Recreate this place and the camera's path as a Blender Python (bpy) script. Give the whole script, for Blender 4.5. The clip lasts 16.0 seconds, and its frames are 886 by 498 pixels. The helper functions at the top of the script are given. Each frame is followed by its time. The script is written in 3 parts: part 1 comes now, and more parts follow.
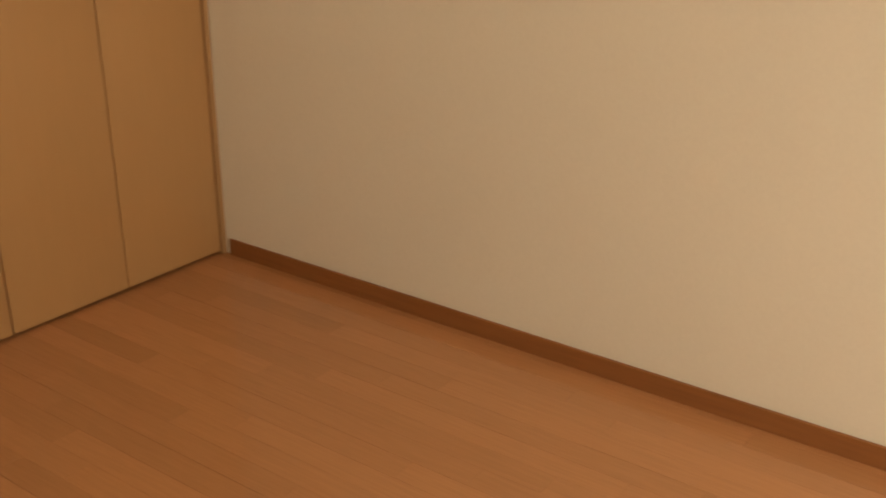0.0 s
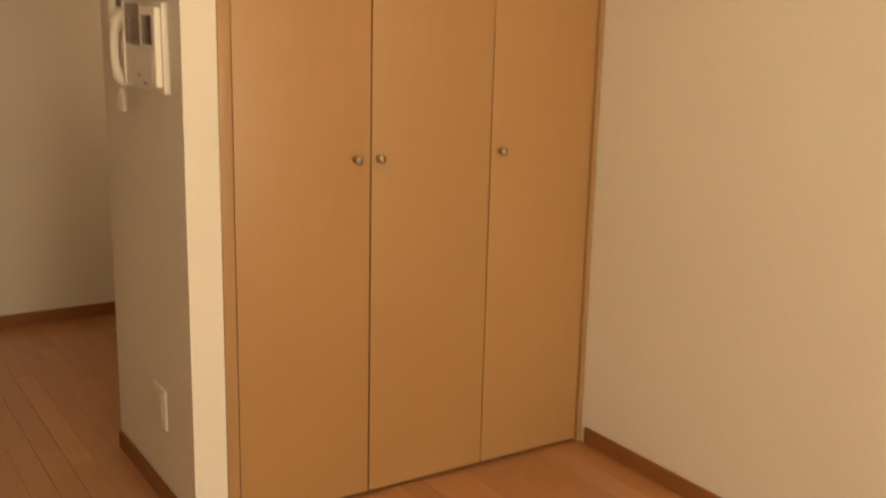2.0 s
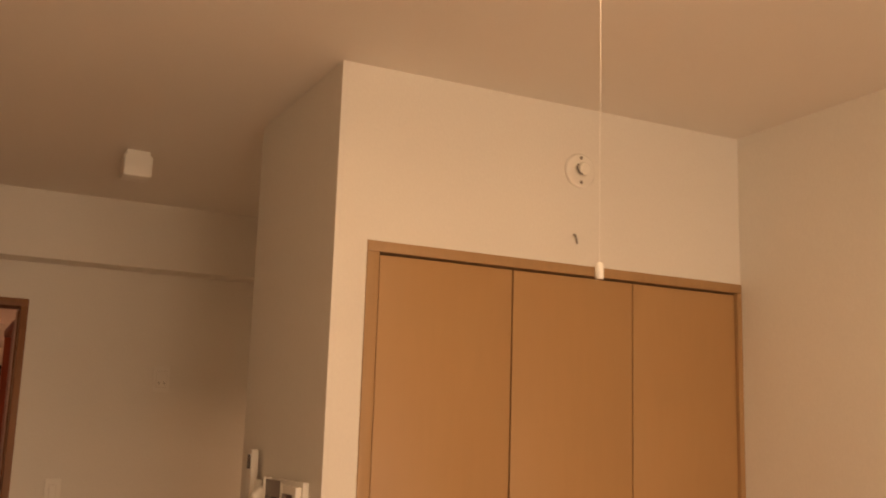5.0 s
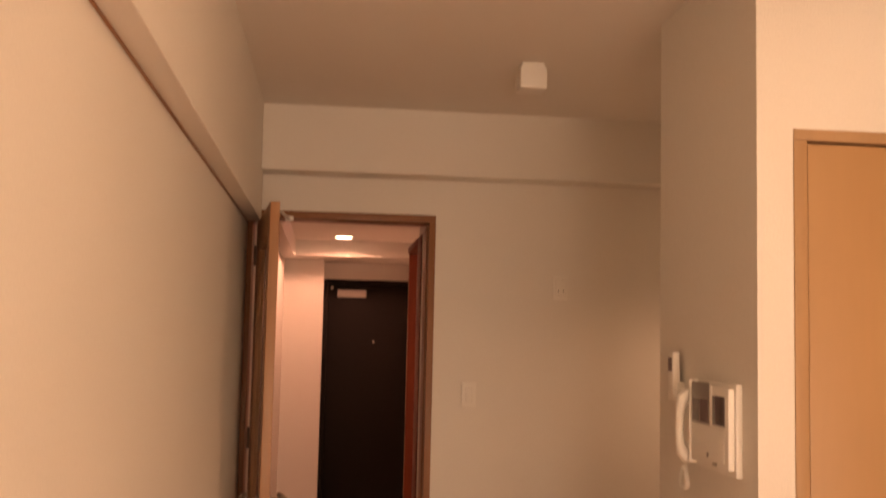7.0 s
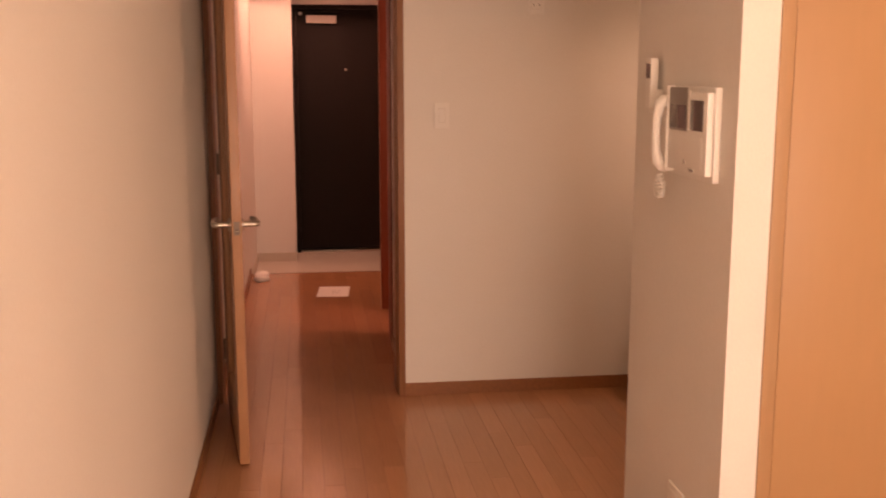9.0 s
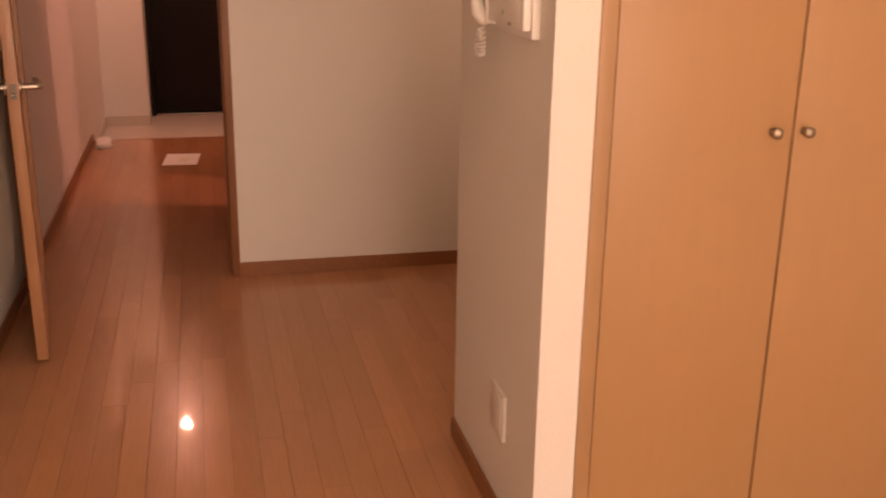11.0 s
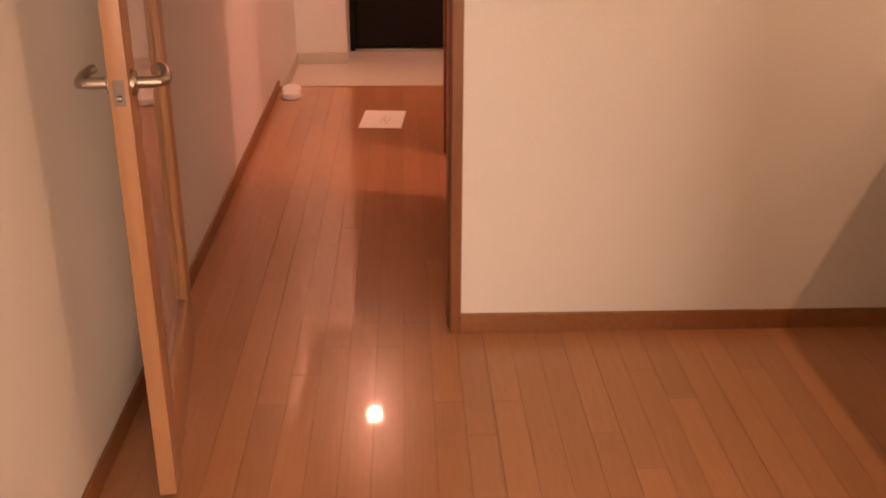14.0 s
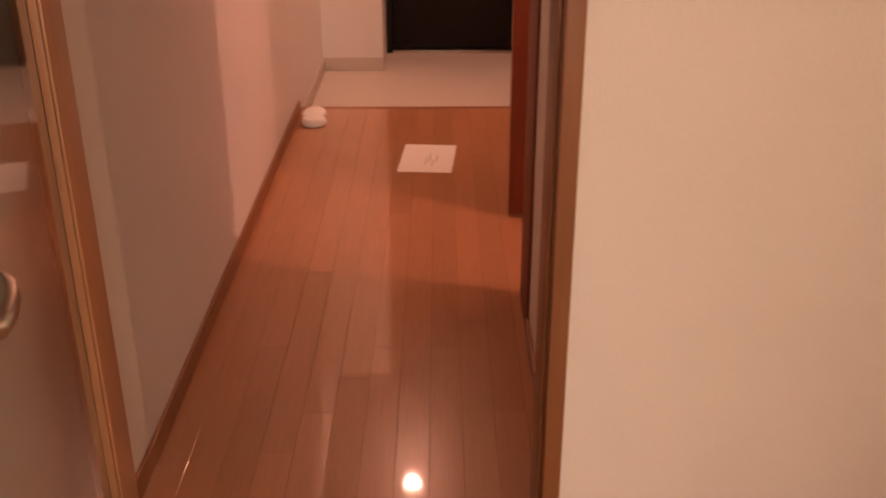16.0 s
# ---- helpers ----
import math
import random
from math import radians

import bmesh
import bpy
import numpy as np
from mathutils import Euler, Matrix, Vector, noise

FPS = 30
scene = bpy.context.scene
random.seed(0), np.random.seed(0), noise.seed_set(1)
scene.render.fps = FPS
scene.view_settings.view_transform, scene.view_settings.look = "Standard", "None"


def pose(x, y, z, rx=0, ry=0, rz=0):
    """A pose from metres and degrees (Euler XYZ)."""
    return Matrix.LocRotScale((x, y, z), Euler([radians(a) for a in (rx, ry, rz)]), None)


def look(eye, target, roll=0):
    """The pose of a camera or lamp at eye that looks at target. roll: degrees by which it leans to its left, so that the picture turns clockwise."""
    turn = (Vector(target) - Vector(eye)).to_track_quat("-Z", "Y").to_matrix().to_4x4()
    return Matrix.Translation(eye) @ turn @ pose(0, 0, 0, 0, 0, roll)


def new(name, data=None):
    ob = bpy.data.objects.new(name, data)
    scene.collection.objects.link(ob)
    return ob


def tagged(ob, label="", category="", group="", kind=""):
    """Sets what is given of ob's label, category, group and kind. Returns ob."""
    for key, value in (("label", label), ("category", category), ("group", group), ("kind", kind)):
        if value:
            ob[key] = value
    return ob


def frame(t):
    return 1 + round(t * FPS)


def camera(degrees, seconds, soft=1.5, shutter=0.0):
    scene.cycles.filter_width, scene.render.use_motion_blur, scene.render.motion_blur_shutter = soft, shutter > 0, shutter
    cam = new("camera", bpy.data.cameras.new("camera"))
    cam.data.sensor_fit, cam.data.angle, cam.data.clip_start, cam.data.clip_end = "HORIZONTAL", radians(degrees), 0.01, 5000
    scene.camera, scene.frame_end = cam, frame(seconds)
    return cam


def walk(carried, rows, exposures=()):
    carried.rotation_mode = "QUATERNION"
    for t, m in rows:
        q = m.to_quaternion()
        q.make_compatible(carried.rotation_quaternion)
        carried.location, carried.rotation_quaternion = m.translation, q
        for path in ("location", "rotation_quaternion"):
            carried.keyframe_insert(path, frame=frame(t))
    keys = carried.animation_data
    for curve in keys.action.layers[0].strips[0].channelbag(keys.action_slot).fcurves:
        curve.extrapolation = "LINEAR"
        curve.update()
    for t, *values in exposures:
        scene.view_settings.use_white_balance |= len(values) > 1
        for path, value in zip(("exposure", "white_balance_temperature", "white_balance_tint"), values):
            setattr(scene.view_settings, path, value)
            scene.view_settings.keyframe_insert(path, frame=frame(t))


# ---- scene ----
cam = camera(47.0, 16.0, soft=1.8, shutter=0.4)
PATH = [
    (0, (0.505, -4.816, 1.384), (2.007, -3.736, 0.623), 0.4),
    (0.5, (0.556, -4.799, 1.357), (1.921, -3.525, 0.639), -0.3),
    (1, (0.535, -4.787, 1.349), (1.765, -3.352, 0.694), -0.3),
    (1.5, (0.536, -4.756, 1.351), (1.668, -3.208, 0.782), -0.0),
    (2, (0.553, -4.741, 1.416), (1.618, -3.108, 0.97), 1.4),
    (2.5, (0.536, -4.68, 1.467), (1.568, -2.99, 1.189), 2.8),
    (3, (0.505, -4.65, 1.456), (1.508, -2.92, 1.393), 2.4),
    (3.2, (0.528, -4.698, 1.464), (1.506, -2.953, 1.447), 2.6),
    (5.3, (0.489, -4.682, 1.561), (1.311, -2.901, 1.95), 2.7),
    (5.5, (0.451, -4.667, 1.557), (1.205, -2.854, 1.938), 3.2),
    (6, (0.391, -4.635, 1.561), (0.927, -2.741, 1.91), 4.1),
    (6.5, (0.379, -4.626, 1.543), (0.699, -2.679, 1.872), 2.9),
    (7, (0.374, -4.597, 1.532), (0.593, -2.616, 1.705), 1.3),
    (7.5, (0.368, -4.573, 1.534), (0.611, -2.588, 1.521), 0.9),
    (8, (0.389, -4.542, 1.505), (0.618, -2.56, 1.374), 0.6),
    (8.5, (0.413, -4.496, 1.488), (0.636, -2.526, 1.226), 0.3),
    (9, (0.416, -4.481, 1.471), (0.679, -2.528, 1.126), -0.0),
    (9.5, (0.452, -4.442, 1.441), (1.046, -2.572, 1.052), -0.0),
    (9.7, (0.498, -4.435, 1.428), (1.197, -2.611, 1.0), -0.1),
    (11.8, (0.779, -3.862, 1.422), (1.017, -1.983, 0.779), 1.1),
    (12, (0.765, -3.798, 1.431), (0.966, -1.916, 0.786), 1.2),
    (12.5, (0.789, -3.497, 1.4), (0.823, -1.631, 0.68), 1.5),
    (13, (0.773, -3.174, 1.378), (0.746, -1.325, 0.617), 0.9),
    (13.5, (0.722, -2.959, 1.41), (0.833, -1.102, 0.676), 1.0),
    (14, (0.691, -2.642, 1.378), (0.763, -0.801, 0.6), 0.2),
    (14.5, (0.685, -2.347, 1.389), (0.596, -0.511, 0.603), -0.5),
    (15, (0.643, -2.055, 1.348), (0.621, -0.224, 0.543), 0.75),
    (15.5, (0.609, -1.796, 1.331), (0.733, 0.023, 0.51), -0.25),
    (16, (0.631, -1.504, 1.365), (0.636, 0.31, 0.523), -0.1),
]
EXPOSURES = [
    (0.0, -1.66, 9400, 14), (0.5, -1.50, 10000, 13), (1.5, -1.27, 10400, 14), (3.2, -1.21, 11100, 22),
    (5.3, -1.62, 11800, 34), (6.5, -1.34, 11900, 39), (7.0, -1.1, 11200, 41), (8.0, -0.85, 10400, 43), (9.0, -0.70, 9600, 47),
    (9.7, -0.71, 9300, 47), (11.8, -0.95, 9600, 45), (12.0, -0.9, 9600, 45), (12.5, -0.45, 9700, 45), (13.5, -0.22, 9600, 44), (14.5, -0.33, 9500, 45), (15.0, -0.28, 9400, 45), (16.0, -0.45, 9300, 46),
]
walk(cam, [(t, look(eye, target, roll)) for t, eye, target, roll in PATH], EXPOSURES)

# ---- world and lamps ----
world = bpy.data.worlds.new("world")
scene.world = world
world.use_nodes = True
_sky = world.node_tree.nodes.new("ShaderNodeTexSky")
_sky.sky_type, _sky.sun_disc = "NISHITA", False
_sky.sun_elevation, _sky.sun_rotation = radians(40), radians(200)
world.node_tree.links.new(_sky.outputs[0], world.node_tree.nodes["Background"].inputs[0])
world.node_tree.nodes["Background"].inputs[1].default_value = 0.12


def lamp(name, kind, place, power, colour, size=0.1, target=None, size_y=None, spot=None, blend=0.9):
    data = bpy.data.lights.new(name, kind)
    data.energy, data.color = power, colour
    if kind == "AREA":
        data.shape, data.size = ("RECTANGLE" if size_y else "DISK"), size
        if size_y:
            data.size_y = size_y
    else:
        data.shadow_soft_size = size
    if spot:
        data.spot_size, data.spot_blend = radians(spot), blend
    ob = new(name, data)
    ob.matrix_world = look(place, target) if target else Matrix.Translation(place)
    return ob


# room sizes in metres: west wall x = 0, hall wall y = 0
CEIL, EAST, SOUTH = 2.535, 2.757, -6.25
BOX_X, BOX_Y, BOX_BACK = 1.393, -2.255, -1.535
HALL_X, HALL_CEIL, STEP_Y, PORCH_Z = 0.866, 2.28, 2.98, -0.085
LAMP = (1.37, -3.46)

lamp("window_light", "AREA", (1.45, SOUTH - 0.02, 1.15), 112, (1.0, 0.97, 0.86), 1.75, (1.45, 0, -1.4), 1.95)
lamp("hall_downlight", "SPOT", (0.47, 3.17, HALL_CEIL - 0.014), 88, (1.0, 0.565, 0.445), 0.030, (0.47, 3.17, 0), None, 161, 0.3)
lamp("kitchen_light", "SPOT", (2.62, -0.75, 1.88), 34, (1.0, 0.77, 0.57), 0.010, (2.5, -0.75, 0), None, 170, 0.5)
lamp("washroom_light", "POINT", (2.4, 0.72, 2.2), 84, (1.0, 0.56, 0.50), 0.045)


# ---- materials ----
def material(name, colour, rough=0.5, metal=0.0, spread=0.0, bump=0.0, bump_scale=200.0, stretch=(1, 1, 1), vary=0.0, coat=0.0, stain=0.0):
    """A surface with fine grain along 'stretch', broad uneven patches, relief and a change from piece to piece."""
    m = bpy.data.materials.new(name)
    m.use_nodes = True
    n, l = m.node_tree.nodes, m.node_tree.links
    p = n["Principled BSDF"]
    p.inputs["Roughness"].default_value, p.inputs["Metallic"].default_value = rough, metal
    p.inputs["Coat Weight"].default_value, p.inputs["Coat Roughness"].default_value = coat, 0.055
    tc = n.new("ShaderNodeTexCoord")
    mp = n.new("ShaderNodeMapping")
    mp.inputs["Scale"].default_value = stretch
    info = n.new("ShaderNodeObjectInfo")
    add = n.new("ShaderNodeVectorMath")
    add.operation = "MULTIPLY_ADD"
    l.new(info.outputs["Random"], add.inputs[0])
    add.inputs[1].default_value = (17.0, 31.0, 9.0) if vary else (0, 0, 0)
    l.new(tc.outputs["Object"], add.inputs[2])
    l.new(add.outputs[0], mp.inputs[0])
    fine = n.new("ShaderNodeTexNoise")
    fine.inputs["Scale"].default_value, fine.inputs["Detail"].default_value = bump_scale, 6
    l.new(mp.outputs[0], fine.inputs[0])
    broad = n.new("ShaderNodeTexNoise")
    broad.inputs["Scale"].default_value, broad.inputs["Detail"].default_value = 1.7, 3
    l.new(tc.outputs["Object"], broad.inputs[0])
    dark = tuple(c * (1 - spread) for c in colour)
    light = tuple(min(1, c * (1 + spread)) for c in colour)
    mix = n.new("ShaderNodeMix")
    mix.data_type = "RGBA"
    mix.inputs["A"].default_value, mix.inputs["B"].default_value = (*dark, 1), (*light, 1)
    l.new(fine.outputs["Fac"], mix.inputs["Factor"])
    hsv = n.new("ShaderNodeHueSaturation")
    l.new(mix.outputs["Result"], hsv.inputs["Color"])
    value = n.new("ShaderNodeMath")
    value.operation = "MULTIPLY_ADD"
    l.new(info.outputs["Random"], value.inputs[0])
    value.inputs[1].default_value, value.inputs[2].default_value = vary, 1 - vary / 2 - stain / 2
    value2 = n.new("ShaderNodeMath")
    value2.operation = "MULTIPLY_ADD"
    l.new(broad.outputs["Fac"], value2.inputs[0])
    value2.inputs[1].default_value = stain
    l.new(value.outputs[0], value2.inputs[2])
    l.new(value2.outputs[0], hsv.inputs["Value"])
    l.new(hsv.outputs[0], p.inputs["Base Color"])
    rr = n.new("ShaderNodeMath")
    rr.operation = "MULTIPLY_ADD"
    l.new(broad.outputs["Fac"], rr.inputs[0])
    rr.inputs[1].default_value, rr.inputs[2].default_value = rough * 0.4, rough * 0.8
    l.new(rr.outputs[0], p.inputs["Roughness"])
    if bump:
        b = n.new("ShaderNodeBump")
        b.inputs["Strength"].default_value, b.inputs["Distance"].default_value = bump, 0.001
        l.new(fine.outputs["Fac"], b.inputs["Height"])
        l.new(b.outputs[0], p.inputs["Normal"])
    return m


PAPER_WALL = material("wallpaper", (0.76, 0.735, 0.685), 0.75, spread=0.05, bump=0.85, bump_scale=200, stretch=(1, 1, 0.45), stain=0.06)
CEILING = material("ceiling_paper", (0.78, 0.75, 0.70), 0.8, spread=0.03, bump=0.5, bump_scale=240, stain=0.05)
PLANK = material("floor_plank", (0.465, 0.222, 0.112), 0.24, spread=0.12, bump=0.03, bump_scale=30, stretch=(5, 0.25, 1), vary=0.15, coat=0.6, stain=0.1)
for _n in PLANK.node_tree.nodes:
    if _n.type == "BSDF_PRINCIPLED":
        _n.inputs["Specular IOR Level"].default_value = 0.14
        _n.inputs["Coat Roughness"].default_value = 0.04
JOINT = material("floor_joint", (0.22, 0.098, 0.049), 0.8, spread=0.2)
BROWN = material("brown_trim", (0.28, 0.110, 0.042), 0.42, spread=0.25, bump=0.06, bump_scale=60, stretch=(1, 0.06, 1), stain=0.12)
BROWN_UP = material("brown_frame_wood", (0.26, 0.11, 0.05), 0.4, spread=0.28, bump=0.06, bump_scale=60, stretch=(1, 1, 0.05), stain=0.12)
BROWN_UP.node_tree.nodes["Principled BSDF"].inputs["Specular IOR Level"].default_value = 0.3
CLOSET_FRAME = material("closet_frame_wood", (0.40, 0.235, 0.12), 0.45, spread=0.12, bump=0.04, bump_scale=60, stretch=(1, 1, 0.06), stain=0.08)
HONEY = material("honey_laminate", (0.43, 0.245, 0.117), 0.40, spread=0.035, bump=0.03, bump_scale=55, stretch=(1, 1, 0.12), vary=0.05, stain=0.08)
OAK = material("light_oak", (0.43, 0.215, 0.11), 0.4, spread=0.16, bump=0.05, bump_scale=60, stretch=(1, 1, 0.04), stain=0.08)
REDWOOD = material("red_brown_door", (0.20, 0.054, 0.027), 0.55, spread=0.25, bump=0.05, bump_scale=60, stretch=(1, 1, 0.04), stain=0.1)
REDWOOD.node_tree.nodes["Principled BSDF"].inputs["Specular IOR Level"].default_value = 0.2
BLACK = material("black_paint", (0.012, 0.008, 0.006), 0.6, spread=0.15, bump=0.04, bump_scale=150, stain=0.15)
BLACK.node_tree.nodes["Principled BSDF"].inputs["Specular IOR Level"].default_value = 0.2
KNOB_STEEL = material("dim_steel", (0.36, 0.30, 0.23), 0.42, 1.0, spread=0.06, bump=0.02, bump_scale=400)
# near-black: painted shade in gaps and keyhole, unseen panel, cabinet plinth
SHADE_AND_PLINTH = material("shade_and_plinth_dark", (0.05, 0.03, 0.02), 0.8, spread=0.2)
STEEL = material("satin_steel", (0.46, 0.41, 0.35), 0.32, 1.0, spread=0.05, bump=0.02, bump_scale=400)
DULL_STEEL = material("dull_steel", (0.22, 0.175, 0.14), 0.6, 0.0, spread=0.05, bump=0.02, bump_scale=400)
WHITE = material("white_plastic", (0.80, 0.78, 0.73), 0.38, spread=0.02, stain=0.04)
# darker white that paints the shade line round the switch rockers
ROCKER_SHADE = material("rocker_gap_shade", (0.68, 0.65, 0.59), 0.45, spread=0.03, stain=0.06)
WHITE_METAL = material("white_enamel", (0.8, 0.79, 0.76), 0.3, spread=0.02, stain=0.03)
GREY_METAL = material("grey_enamel", (0.50, 0.47, 0.43), 0.4, spread=0.03, stain=0.06)
GREY = material("grey_plastic", (0.24, 0.22, 0.20), 0.3, spread=0.05)
DIM_GREY = material("dim_grey_plastic", (0.16, 0.14, 0.125), 0.25, spread=0.05)
SCREEN = material("dark_screen", (0.10, 0.08, 0.075), 0.12, spread=0.05)
PAPER = material("white_paper", (0.85, 0.83, 0.79), 0.7, spread=0.02, bump=0.1, bump_scale=300)
INK = material("grey_ink", (0.5, 0.48, 0.46), 0.7, spread=0.05)
PORCH = material("porch_sheet", (0.62, 0.57, 0.50), 0.4, spread=0.06, bump=0.05, bump_scale=90, stain=0.12)
PORCH_SKIRT = material("porch_skirting", (0.58, 0.52, 0.44), 0.45, spread=0.05, stain=0.1)
STONE = material("steel_counter", (0.55, 0.54, 0.52), 0.3, 0.9, spread=0.04)
CABINET = material("cabinet_laminate", (0.30, 0.16, 0.08), 0.4, spread=0.12, stretch=(1, 1, 0.05), bump_scale=50, stain=0.08)
GROUND = material("outdoor_concrete", (0.34, 0.33, 0.31), 0.85, spread=0.15, bump=0.3, bump_scale=30, stain=0.3)

GLASS = bpy.data.materials.new("clear_glass")
GLASS.use_nodes = True
_g = GLASS.node_tree.nodes["Principled BSDF"]
_g.inputs["Transmission Weight"].default_value, _g.inputs["Roughness"].default_value, _g.inputs["IOR"].default_value = 1.0, 0.03, 1.5
_g.inputs["Base Color"].default_value = (0.93, 0.95, 0.94, 1)


def glowing(name, colour, strength):
    m = bpy.data.materials.new(name)
    m.use_nodes = True
    p = m.node_tree.nodes["Principled BSDF"]
    p.inputs["Base Color"].default_value = (0.9, 0.88, 0.84, 1)
    p.inputs["Emission Color"].default_value, p.inputs["Emission Strength"].default_value = (*colour, 1), strength
    return m


BULB = glowing("lit_bulb", (1.0, 0.86, 0.72), 45)
DIFFUSER = glowing("lit_diffuser", (1.0, 0.87, 0.66), 20.0)


# ---- mesh helpers ----
def put_box(bm, x0, y0, z0, x1, y1, z1, bevel=0.0):
    made = bmesh.ops.create_cube(bm, size=1.0)["verts"]
    for v in made:
        v.co = Vector((x0 + (v.co.x + 0.5) * (x1 - x0), y0 + (v.co.y + 0.5) * (y1 - y0), z0 + (v.co.z + 0.5) * (z1 - z0)))
    if bevel:
        edges = list({e for v in made for e in v.link_edges})
        bmesh.ops.bevel(bm, geom=edges, offset=bevel, segments=2, affect="EDGES", profile=0.6)
    return bm


def block(x0, y0, z0, x1, y1, z1, bevel=0.0):
    return put_box(bmesh.new(), x0, y0, z0, x1, y1, z1, bevel)


def put_lathe(bm, outline, at, axis="z", steps=28):
    """A turned body: outline of (radius, height) from the base up, standing at 'at', its axis along z, x or y (negative: -x, -y)."""
    turn = {"z": Matrix(), "-z": Matrix.Rotation(math.pi, 4, "X"), "x": Matrix.Rotation(math.pi / 2, 4, "Y"), "-x": Matrix.Rotation(-math.pi / 2, 4, "Y"),
            "y": Matrix.Rotation(-math.pi / 2, 4, "X"), "-y": Matrix.Rotation(math.pi / 2, 4, "X")}[axis]
    m = Matrix.Translation(at) @ turn
    rings = []
    for r, h in outline:
        rings.append([bm.verts.new(m @ Vector((r * math.cos(2 * math.pi * i / steps), r * math.sin(2 * math.pi * i / steps), h))) for i in range(steps)])
    for a, b in zip(rings, rings[1:]):
        for i in range(steps):
            bm.faces.new((a[i], a[(i + 1) % steps], b[(i + 1) % steps], b[i]))
    bm.faces.new(rings[0][::-1])
    bm.faces.new(rings[-1])
    return bm


def lathe(outline, at, axis="z", steps=28):
    return put_lathe(bmesh.new(), outline, at, axis, steps)


def tube(points, radius, steps=10, close=True):
    """A round bar along a line of points."""
    bm = bmesh.new()
    pts = [Vector(p) for p in points]
    rings = []
    side = None
    for i, p in enumerate(pts):
        way = (pts[min(i + 1, len(pts) - 1)] - pts[max(i - 1, 0)]).normalized()
        if side is None:
            side = way.orthogonal().normalized()
        side = (side - way * side.dot(way)).normalized()
        up = way.cross(side)
        r = radius[i] if isinstance(radius, (list, tuple)) else radius
        rings.append([bm.verts.new(p + r * (math.cos(2 * math.pi * k / steps) * side + math.sin(2 * math.pi * k / steps) * up)) for k in range(steps)])
    for a, b in zip(rings, rings[1:]):
        for k in range(steps):
            bm.faces.new((a[k], a[(k + 1) % steps], b[(k + 1) % steps], b[k]))
    bm.faces.new(rings[0][::-1])
    bm.faces.new(rings[-1])
    return bm


def mesh_of(name, bm, mat, smooth=None):
    bmesh.ops.recalc_face_normals(bm, faces=bm.faces)
    me = bpy.data.meshes.new(name)
    bm.to_mesh(me)
    bm.free()
    me.materials.append(mat)
    if smooth:
        for poly in me.polygons:
            poly.use_smooth = True
        me.set_sharp_from_angle(angle=radians(smooth))
    return me


def part(name, bm, mat, parent, label="", smooth=35):
    ob = new(name, mesh_of(name, bm, mat, smooth))
    ob.parent = parent
    if label:
        ob["label"] = label
    return ob


def thing(name, label, category, at=(0, 0, 0), group="", turn=0.0):
    ob = new(name)
    ob.matrix_world = Matrix.Translation(at) @ Matrix.Rotation(turn, 4, "Z")
    return tagged(ob, label, category, group)


def solid(name, bm, mat, label, category, group="", smooth=35):
    return tagged(new(name, mesh_of(name, bm, mat, smooth)), label, category, group)


def setting(name, bm, mat, label="", category=""):
    return tagged(new(name, mesh_of(name, bm, mat)), label, category, "", "structure")


def setting_root(name, label="", category=""):
    return tagged(new(name), label, category, "", "structure")


# ---- the large structure ----
setting("wall_west", block(-0.14, SOUTH - 0.15, -0.2, 0, 4.6, 2.75), PAPER_WALL, "long off-white papered wall from living room to entrance", "wall")
setting("wall_east", block(EAST, SOUTH - 0.15, -0.2, EAST + 0.14, 0.12, 2.75), PAPER_WALL, "off-white papered wall beside the closet", "wall")

# the hall wall with its doorway
_w = bmesh.new()
put_box(_w, 0.845, 0.0, -0.2, EAST, 0.12, CEIL + 0.1)
put_box(_w, 0.0, 0.0, 2.08, 0.845, 0.12, CEIL + 0.1)
setting("wall_north", _w, PAPER_WALL, "off-white papered wall with the hall doorway", "wall")

# wall round the window behind the walker
_w = bmesh.new()
WX0, WX1, WZ0, WZ1 = 0.55, 2.35, 0.12, 2.12
put_box(_w, 0, SOUTH - 0.14, -0.2, WX0, SOUTH, CEIL + 0.1)
put_box(_w, WX1, SOUTH - 0.14, -0.2, EAST, SOUTH, CEIL + 0.1)
put_box(_w, WX0, SOUTH - 0.14, -0.2, WX1, SOUTH, WZ0)
put_box(_w, WX0, SOUTH - 0.14, WZ1, WX1, SOUTH, CEIL + 0.1)
setting("wall_south", _w, PAPER_WALL, "off-white papered wall round the balcony window", "wall")
win = setting_root("window_1", "wide sliding balcony window with metal frame", "window")
for i, (a, b) in enumerate(((WX0, 1.47), (1.43, WX1))):
    y = SOUTH - 0.06 - 0.03 * i
    _f = bmesh.new()
    put_box(_f, a, y, WZ0, a + 0.04, y + 0.025, WZ1, 0.002)
    put_box(_f, b - 0.04, y, WZ0, b, y + 0.025, WZ1, 0.002)
    put_box(_f, a + 0.04, y, WZ0, b - 0.04, y + 0.025, WZ0 + 0.05, 0.002)
    put_box(_f, a + 0.04, y, WZ1 - 0.05, b - 0.04, y + 0.025, WZ1, 0.002)
    part("window_frame", _f, STEEL, win)
    pane = part("pane", block(a + 0.04, y + 0.010, WZ0 + 0.05, b - 0.04, y + 0.015, WZ1 - 0.05), GLASS, win)
    pane.visible_shadow = False

